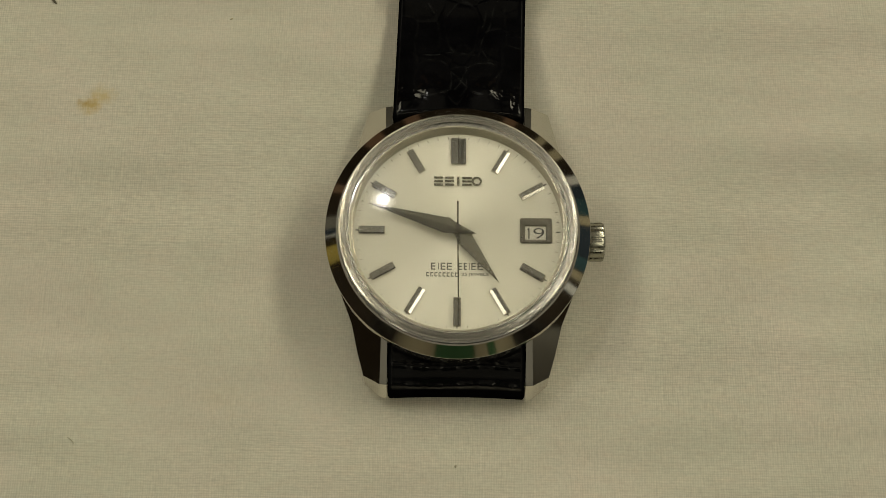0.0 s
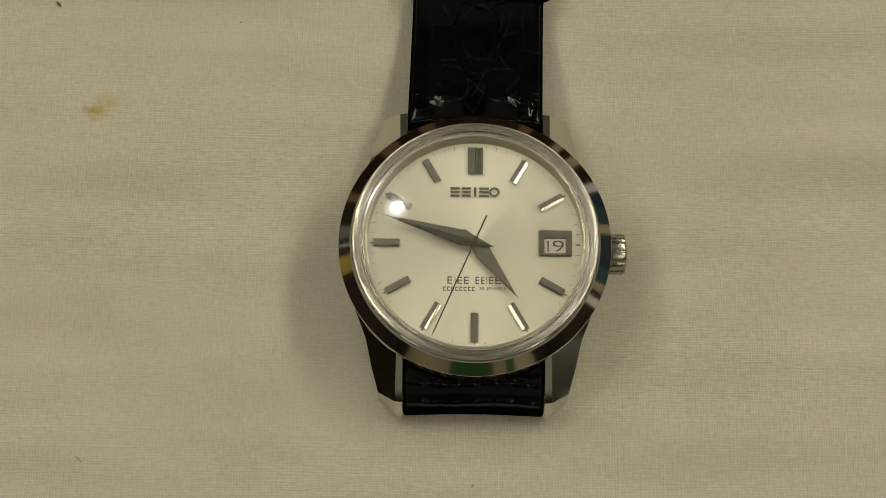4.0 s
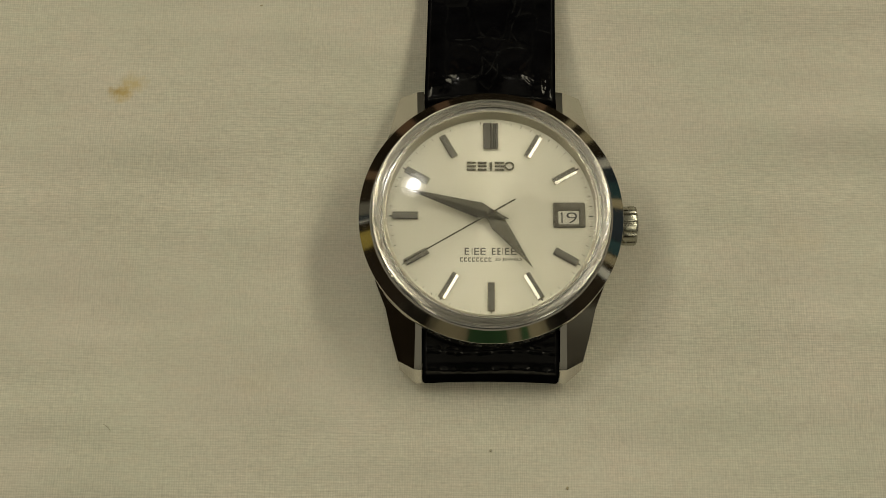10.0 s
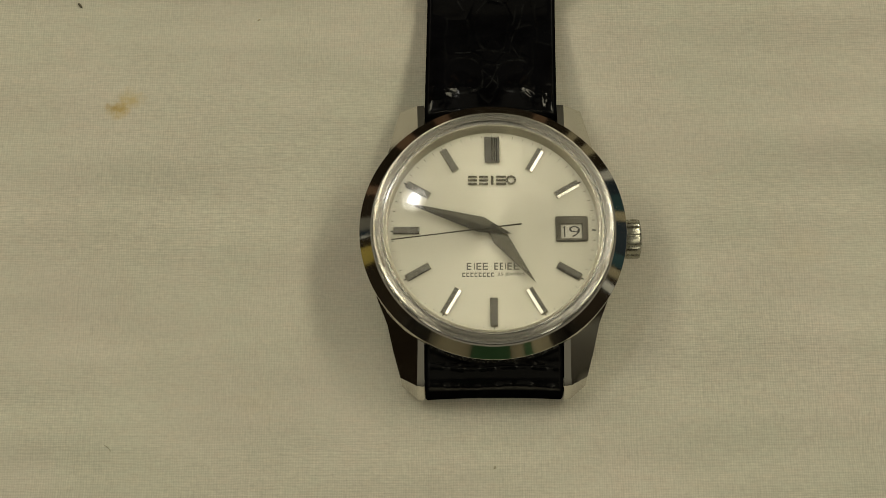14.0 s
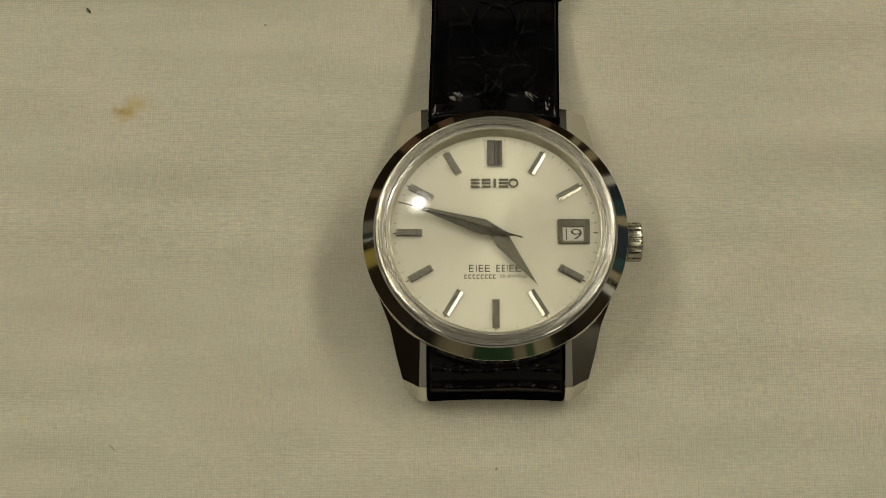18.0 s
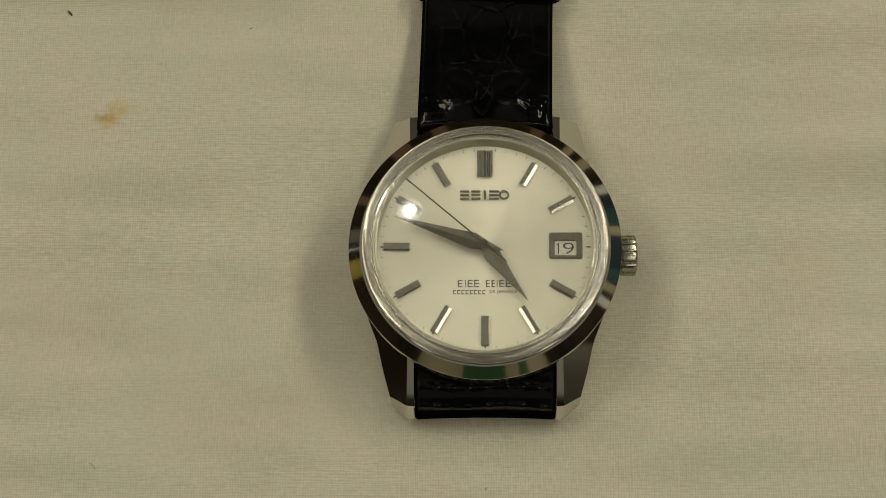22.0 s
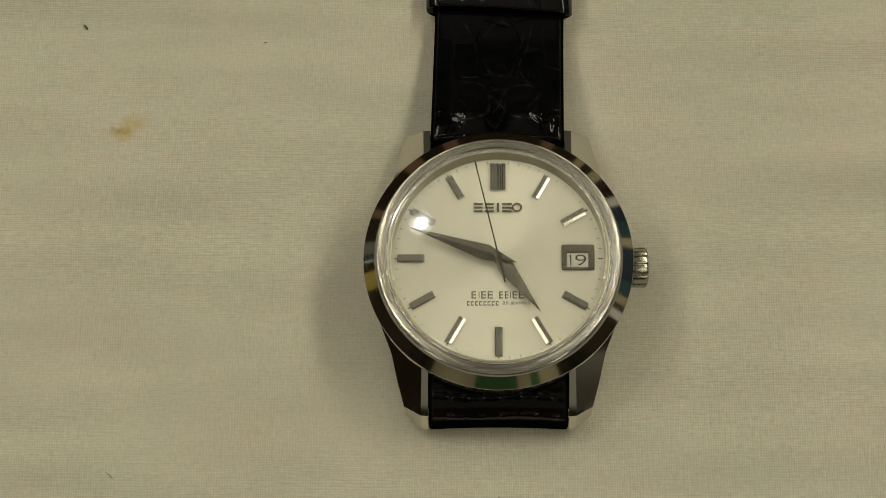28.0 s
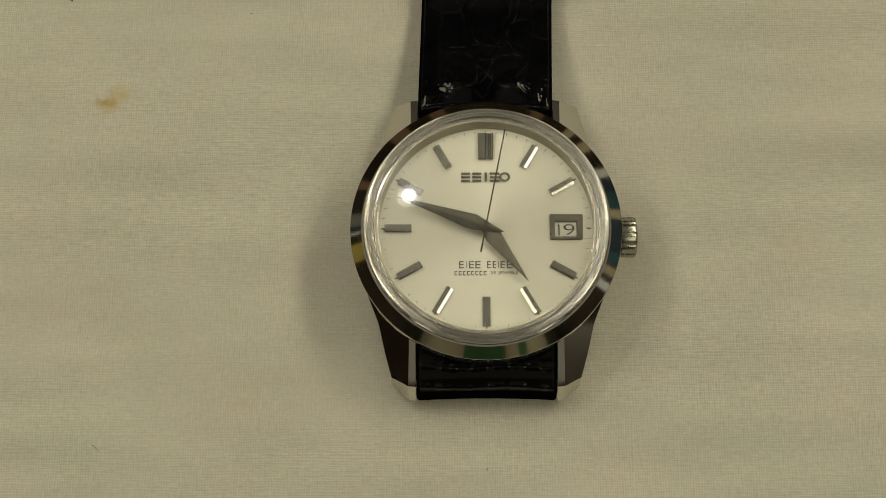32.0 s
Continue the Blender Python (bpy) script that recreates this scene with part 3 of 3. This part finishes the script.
    part("date_figure", one, INK, d, "black date figure 1", 0, pose(9.86 * MM, -0.20 * MM, 0.000046))
    nine = letters("9", 1.5, 1.56, -0.012)
    nine.materials.append(INK)
    part("date_figure", nine, INK, d, "black date figure 9", 0, pose(11.22 * MM, -0.20 * MM, 0.000046))
    # applied maker's emblem: plain raised shapes
    for k, (x, w) in enumerate(((-2.75, 1.25), (-1.22, 1.25), (0.0, 0.42), (1.22, 1.35))):
        bm = bmesh.new()
        if w < 0.6:
            box(x - 0.16, x + 0.16, 6.72, 8.02, 0.004, 0.26, 0.03, 1, bm)
        else:
            for y0, y1 in ((6.72, 6.98), (7.26, 7.48), (7.76, 8.02)):
                box(x - w / 2, x + w / 2, y0, y1, 0.004, 0.26, 0.03, 1, bm)
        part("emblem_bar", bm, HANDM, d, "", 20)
    ring = [(0.42, 0.004), (0.42, 0.26), (0.66, 0.26), (0.66, 0.004)]
    bm = lathe(ring, 32, closed=True)
    for v in bm.verts:
        v.co = Vector((v.co.x * 1.08 + 2.60 * MM, v.co.y + 7.37 * MM, v.co.z))
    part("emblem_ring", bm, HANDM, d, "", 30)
    # printed lines: unlettered bars for the maker's words, the jewel count as written
    for x, w in ((-3.35, 0.62), (-2.62, 0.10), (-2.0, 0.66), (-1.12, 0.70), (0.35, 0.50), (1.08, 0.44), (1.62, 0.10), (2.2, 0.60), (3.15, 0.80)):
        bm = bmesh.new()
        if w < 0.2:
            box(x - 0.05, x + 0.05, -5.60, -4.65, 0.003, 0.02, 0, 1, bm)
        else:
            for y in (-5.56, -5.12, -4.70):
                box(x - w / 2, x + w / 2, y - 0.08, y + 0.08, 0.003, 0.02, 0, 1, bm)
            box(x - w / 2, x - w / 2 + 0.17, -5.60, -4.65, 0.003, 0.022, 0, 1, bm)
        part("printed_bar", bm, GREYINK, d, "", 0)
    for k in range(8):
        x = -4.08 + k * 0.56
        bm = bmesh.new()
        for y in (-6.56, -6.10):
            box(x - 0.20, x + 0.20, y - 0.07, y + 0.07, 0.003, 0.02, 0, 1, bm)
        box(x - 0.20, x - 0.08, -6.6, -6.05, 0.003, 0.022, 0, 1, bm)
        part("printed_bar", bm, GREYINK, d, "", 0)
    words = letters("25 JEWELS", 3.75, 0.54, 0.012)
    words.materials.append(GREYINK)
    part("printed_words", words, GREYINK, d, "small grey print reading 25 JEWELS", 0, pose(2.42 * MM, -6.33 * MM, 0.00002))


def kite_hand(name, length, tail, wide, at, z, label):
    """A faceted dauphine hand that points to twelve."""
    bm = bmesh.new()
    ridge, low = z + 0.23, z
    pts = {"tip": (0, length, low + 0.06), "l": (-wide / 2, at, low), "r": (wide / 2, at, low), "t": (0, -tail, low + 0.06), "m": (0, at, ridge)}
    under = {k: (x, y, low - 0.08) for k, (x, y, _) in pts.items()}
    v = {k: bm.verts.new(Vector(p) * MM) for k, p in pts.items()}
    u = {k: bm.verts.new(Vector(p) * MM) for k, p in under.items() if k != "m"}
    for a, b in (("tip", "r"), ("r", "t"), ("t", "l"), ("l", "tip")):
        bm.faces.new((v[a], v["m"], v[b]))
        bm.faces.new((v[a], v[b], u[b], u[a]))
    bm.faces.new([u[k] for k in ("tip", "l", "t", "r")])
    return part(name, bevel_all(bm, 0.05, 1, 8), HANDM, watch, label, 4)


def pointers():
    hour = kite_hand("hour_hand", 9.6, 2.4, 2.3, 1.6, 0.75, "broad faceted steel hour hand")
    minute = kite_hand("minute_hand", 12.9, 2.65, 2.3, 1.75, 1.12, "long faceted steel minute hand")
    loops = [[(-w / 2, y, 1.50), (w / 2, y, 1.50), (w * 0.12, y, 1.50 + w * 0.6), (-w * 0.12, y, 1.50 + w * 0.6)] for y, w in ((-3.9, 0.24), (-1.0, 0.23), (0, 0.22), (14.05, 0.16))]
    bm = loft(loops)
    lathe([(0.0004, 1.48), (0.52, 1.48), (0.52, 1.60), (0.46, 1.63), (0.22, 1.63), (0.20, 1.68), (0.0004, 1.68)], 40, bm=bm)
    second = part("second_hand", bm, SWEEPM, watch, "thin steel sweep second hand", 30)
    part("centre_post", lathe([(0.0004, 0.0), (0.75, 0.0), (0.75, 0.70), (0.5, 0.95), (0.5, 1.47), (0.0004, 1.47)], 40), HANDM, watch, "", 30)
    return hour, minute, second


def strap(name, path, width, thick, pad, parent, label, lateral=None, seed=3, sign=1, relief=1.0, ridges=(), swell=0.45, scales=(), puckers=(), skin=LEATHER, rise=4.2, fine=91, step=0.25, folds=(), shade_from=999, bow=0.0):
    """A padded strap swept along (y, z) points of its outer face, with creases between the scales."""
    s, c, t = resample(path, step)
    u = np.linspace(-1, 1, fine)
    S, U = np.meshgrid(s, u, indexing="ij")
    w = width(S) / 2
    X = U * w
    rng = np.random.RandomState(seed)
    seeds = list(scales)
    row, y = 0, (24.0 if scales else -6.0)
    while y < s[-1] + 8:
        for k, x in enumerate((-8.3, -5.4, 0.2, 5.2, 8.2)):
            big = k == 2
            if big and row % 2:
                continue
            seeds.append((x + rng.uniform(-0.9, 0.9), y + rng.uniform(-1.3, 1.3) + (1.5 if k % 2 else 0), 1.25 if big else 1.0))
        y += 5.0
        row += 1
    f1 = np.full(S.shape, 1e9)
    f2 = f1.copy()
    wob = 0.5 * np.sin(S * 0.9 + X * 0.5) + 0.2 * np.sin(X * 1.1 - S * 0.6)
    for x, y, k in seeds:
        dd = np.hypot((X - x + wob * 0.5) * 1.15 / k, (S - y + wob) * 0.75 / k)
        f2 = np.minimum(np.maximum(f1, dd), f2)
        f1 = np.minimum(f1, dd)
    crease = np.exp(-((f2 - f1) / 0.20) ** 2)
    cushion = 1 - np.clip(1 - (f2 - f1) / 1.6, 0, 1) ** 2
    body = np.sqrt(np.clip(1 - np.abs(U) ** 2.6, 0, 1))
    calm = 1 - 0.65 * np.clip((np.abs(U) - 0.5) / 0.25, 0, 1)
    edge = np.sqrt(np.clip(1 - (np.clip(np.abs(U) - 0.95, 0, 1) / 0.05) ** 2, 0, 1))
    H = pad * body * np.sin(np.clip(S / rise, 0, 1) ** 0.7 * math.pi / 2) * (1 - swell * np.clip((S - 4) / 10, 0, 1)) + 0.09 * cushion * relief * calm - 0.075 * crease * relief * calm - 0.30 * (1 - edge)
    # fine folds between the scales: ovals (x, s, rx, rs) and straight runs (x0, s0, x1, s1, strength)
    mark = 0.2 * np.exp(-((f2 - f1) / 0.11) ** 2) * relief * calm
    wx, ws = X + 0.18 * np.sin(S * 0.9 + 0.6 * X), S + 0.2 * np.sin(X * 1.0 + 0.5 * S)
    for fold in folds:
        if len(fold) == 4:
            x, at, rx, rs = fold
            far = np.abs((np.abs((wx - x) / rx) ** 2.4 + np.abs((ws - at) / rs) ** 2.4) ** (1 / 2.4) - 1) * min(rx, rs)
            power = 0.2 + 0.6 * np.clip(np.abs((ws - at) / rs), 0, 1) ** 3
        else:
            x, at, x2, at2, power = fold
            k = np.clip(((wx - x) * (x2 - x) + (ws - at) * (at2 - at)) / ((x2 - x) ** 2 + (at2 - at) ** 2), 0, 1)
            far = np.hypot(wx - x - k * (x2 - x), ws - at - k * (at2 - at))
        mark = np.maximum(mark, np.clip(power, 0, 1) * np.exp(-(far / 0.13) ** 2))
        H = H - 0.016 * np.clip(power, 0, 1) * np.exp(-(far / 0.22) ** 2)
    patchy = 0.55 + 0.45 * np.sin(S * 1.9 + X * 1.3) * np.sin(X * 2.3 - S * 0.7 + 1)
    mark = np.clip(mark * patchy, 0, 1)
    # gloss is also cut past a set length, imitating shade on the fold
    rim = np.maximum(np.clip((np.abs(U) - 0.93) / 0.03, 0, 1), np.clip((S - shade_from) * 3, 0, 1))
    for at, tall in ridges:
        H += tall * (0.62 + 0.38 * np.sin(X * 3.1 + at) * np.sin(X * 1.3 + 1)) * np.exp(-((S - at + 0.15 * np.sin(X * 0.5)) / 0.35) ** 2)
    if puckers:
        # fine wrinkles where the padding is pinched
        H += 0.011 * np.clip((np.abs(X) - 3.0) / 2.5, 0.1, 1) * np.exp(-((S - 3.0) / 2.2) ** 2) * (np.sin(X * 5.3 + 2.0 * np.sin(S * 2.1)) + np.sin(S * 6.1 + X * 1.7 + 2.0 * np.sin(X * 1.3)))
    for x, at, rx, rs, tall in puckers:
        H += tall * np.exp(-((X - x) / rx) ** 2 - ((S - at) / rs) ** 2)
    nrm = np.stack([-t[:, 1], t[:, 0]], 1) * sign
    shift = np.zeros(len(s)) if lateral is None else lateral(c[:, 0])
    top = np.stack([X + shift[:, None], c[:, 0][:, None] + nrm[:, 0][:, None] * H, c[:, 1][:, None] + nrm[:, 1][:, None] * H], -1)
    low = np.stack([X * 0.995 + shift[:, None], np.repeat((c[:, 0] - nrm[:, 0] * thick)[:, None], fine, 1), np.repeat((c[:, 1] - nrm[:, 1] * thick)[:, None], fine, 1)], -1)
    bend = bow * U ** 2 * np.clip((S - 4) / 3, 0, 1)
    top[..., 1] += bend
    low[..., 1] += bend
    n, m_ = S.shape
    idx = np.arange(n * m_).reshape(n, m_)
    quads = np.stack([idx[:-1, :-1], idx[:-1, 1:], idx[1:, 1:], idx[1:, :-1]], -1).reshape(-1, 4)
    ring = np.concatenate([idx[0, :], idx[1:, -1], idx[-1, -2::-1], idx[-2:0:-1, 0]])
    nxt = np.roll(ring, -1)
    side = np.stack([ring, ring + n * m_, nxt + n * m_, nxt], -1)
    me = bpy.data.meshes.new(name)
    me.from_pydata((np.concatenate([top.reshape(-1, 3), low.reshape(-1, 3)]) * MM).tolist(), [], np.concatenate([quads, quads[:, ::-1] + n * m_, side]).tolist())
    tint = np.zeros((2 * n * m_, 4))
    tint[:n * m_, 0], tint[:n * m_, 1], tint[n * m_:, 1] = mark.ravel(), rim.ravel(), 1
    me.color_attributes.new("wear", "FLOAT_COLOR", "POINT").data.foreach_set("color", tint.ravel())
    bm = bmesh.new()
    bm.from_mesh(me)
    bpy.data.meshes.remove(me)
    return part(name, bm, skin, parent, label, 50)


# the scales on the strap's upper half: across, along and relative size
SCALES = ((0.1, 16.8, 1.5), (-4.1, 5.8, 1.35), (3.2, 5.8, 1.2), (-0.3, 4.3, 0.5), (-0.3, 7.6, 0.5), (0.3, 11.3, 0.55), (-5.2, 14.4, 1.0), (-5.4, 20.3, 1.0),
          (4.5, 12.6, 0.9), (4.5, 18.8, 1.0), (7.6, 11.8, 0.8), (7.8, 17.4, 0.9), (7.8, 22.5, 0.9), (-8.2, 9.2, 0.8), (-8.3, 15.2, 0.9), (-8.2, 20.8, 0.9),
          (-8.3, 3.4, 0.7), (8.2, 3.2, 0.7), (7.8, 7.3, 0.8), (0.2, 23.5, 1.2))
# the folds round the scales
FOLDS = ((0.1, 15.9, 2.45, 4.8), (-3.9, 6.4, 2.6, 3.6), (3.4, 6.2, 2.3, 3.3), (-1.5, 8.3, 1.4, 8.3, 0.7), (-1.3, 7.6, 0.9, 4.6, 0.8), (1.2, 7.7, -0.7, 4.4, 0.8), (-1.4, 7.5, -1.3, 4.4, 0.6),
         (1.1, 8.2, 0.8, 4.2, 0.7), (-1.2, 4.4, -2.0, 3.3, 0.7), (0.7, 4.2, 0.3, 3.2, 0.5), (-0.9, 6.0, 0.9, 6.1, 0.5), (-5.0, 20.4, -4.0, 18.7, 0.9), (-3.6, 17.6, -3.2, 12.6, 0.3),
         (5.1, 20.4, 3.6, 14.6, 0.5), (3.6, 14.6, 2.5, 10.8, 0.5), (4.8, 12.2, 3.9, 9.6, 0.4), (3.9, 20.0, 3.0, 16.0, 0.5), (2.9, 12.6, 4.0, 9.9, 0.6), (4.6, 9.9, 1.4, 9.6, 0.4), (-5.2, 11.0, -2.9, 11.1, 0.9),
         (-2.0, 11.2, 1.9, 11.1, 0.6), (7.1, 13.2, 9.0, 12.6, 0.5), (6.6, 20.0, 6.7, 13.0, 0.3), (-6.7, 20.0, -6.6, 10.0, 0.3), (4.4, 4.8, 6.0, 8.0, 0.4))
# bulges where the padding bends down between the lugs: across, along, two radii, height
PUCKERS = ((-4.2, 4.2, 1.8, 2.3, 0.58), (3.8, 4.0, 1.7, 2.1, 0.54), (-8.3, 2.2, 0.7, 0.8, 0.18), (7.3, 2.8, 0.5, 1.5, 0.17), (8.7, 1.9, 0.4, 0.9, 0.16), (-8.2, 5.0, 0.5, 0.5, 0.07))


def straps():
    drift = lambda y: np.clip(y - 20, 0, 60) * 0.022
    up = strap("upper_strap", [(18.3, -2.15), (20.2, -2.55), (22.2, -3.0), (26, -3.9), (31, -5.2), (37, -6.3), (44, -6.8), (60, -6.9), (78, -7.0)],
               lambda s: 19.0 + np.clip(s - 3, 0, 40) * 0.006, 1.7, 1.15, watch, "glossy black crocodile strap half", drift, 3, 1, 0.3, scales=SCALES, puckers=PUCKERS, rise=0.8, fine=171, step=0.14, folds=FOLDS)
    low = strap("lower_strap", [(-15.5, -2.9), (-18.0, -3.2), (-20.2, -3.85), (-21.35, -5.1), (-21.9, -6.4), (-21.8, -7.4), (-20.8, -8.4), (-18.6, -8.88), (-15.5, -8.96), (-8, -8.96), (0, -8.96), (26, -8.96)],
                lambda s: 19.0 - s * 0.004, 1.8, 0.05, watch, "glossy black strap half folded under the case", None, 8, -1, 0.2, ((3.0, 0.27), (5.7, 0.37)), skin=LOWER_LEATHER, shade_from=6.1, bow=-0.3)
    # keeper: a band round both halves, crowned and wrinkled on top, its sides leaning back
    def band(y, g, r):
        raw, pts = rounded_rect(-10.85 + g, 10.85 - g, -8.9 + g * 0.3, -5.15 - g, r, 0, 8), []
        for a, b in zip(raw, raw[1:] + raw[:1]):
            pts.append(a)
            if abs(a[0] - b[0]) > 4:
                pts += [(a[0] + (b[0] - a[0]) * q / 60, a[1], 0) for q in range(1, 60)]
        loop = []
        for px, pz, _ in pts:
            round_, top = 1 - (px / 10.9) ** 2, np.clip((pz + 7.5) / 1.0, 0, 1)
            spread = 0.2 + 0.8 * math.exp(-((px + 3.2) / 2.0) ** 2) + 0.8 * math.exp(-((px - 5.0) / 1.3) ** 2)
            wrinkle = spread * (0.10 * math.sin(px * 1.9 + 0.25 * y) + 0.02 * math.sin(px * 4.3 - 0.8 * y + 1.0)) + 0.006 * math.sin(px * 7.7 + 0.9 * y)
            loop.append((px + 0.42, y - (0.085 if px > 0 else 0.04) * px * (0.45 + 0.55 * top) - 0.30 * round_ - 0.06 * (pz + 5.15), pz + top * (0.55 * round_ + wrinkle * min(1.0, 3 * round_) * (g < 0.9))))
        return loop

    rows = [(41.05, 0.30, 1.5), (40.92, 0.10, 1.7), (41.15, 0.0, 1.8)] + [(41.15 + 0.6 * k, -0.03, 1.8) for k in range(1, 10)] + [(47.3, 0.0, 1.8), (47.55, 0.3, 1.5), (47.3, 1.0, 0.9), (41.25, 1.0, 0.9)]
    part("keeper", loft([band(*r) for r in rows], cap=False, around=True), KEEPERM, watch, "glossy black leather keeper loop", 50)
    for sy in (-1, 1):
        bm = loft([[(x, 20.2 * sy + 0.75 * math.cos(a), -5.3 + 0.75 * math.sin(a)) for a in np.linspace(0, 2 * math.pi, 16, endpoint=False)] for x in (-9.58, 9.58)])
        part("spring_bar", bm, SATIN, watch, "", 40)


case()
dial()
HOUR, MINUTE, SECOND = pointers()
straps()


def motions():
    """The three pointers turn about the dial's centre, clockwise."""
    def turn(ob, first, rate, step):
        k = int(round(32 / step))
        walk(ob, [(i * step, pose(0, 0, 0, 0, 0, -(first + rate * i * step))) for i in range(k + 1)])

    turn(SECOND, 179.2, 5.99, 1.0)
    turn(MINUTE, 286.1, 0.1, 4.0)
    turn(HOUR, 143.3, 0.00833, 16.0)


motions()
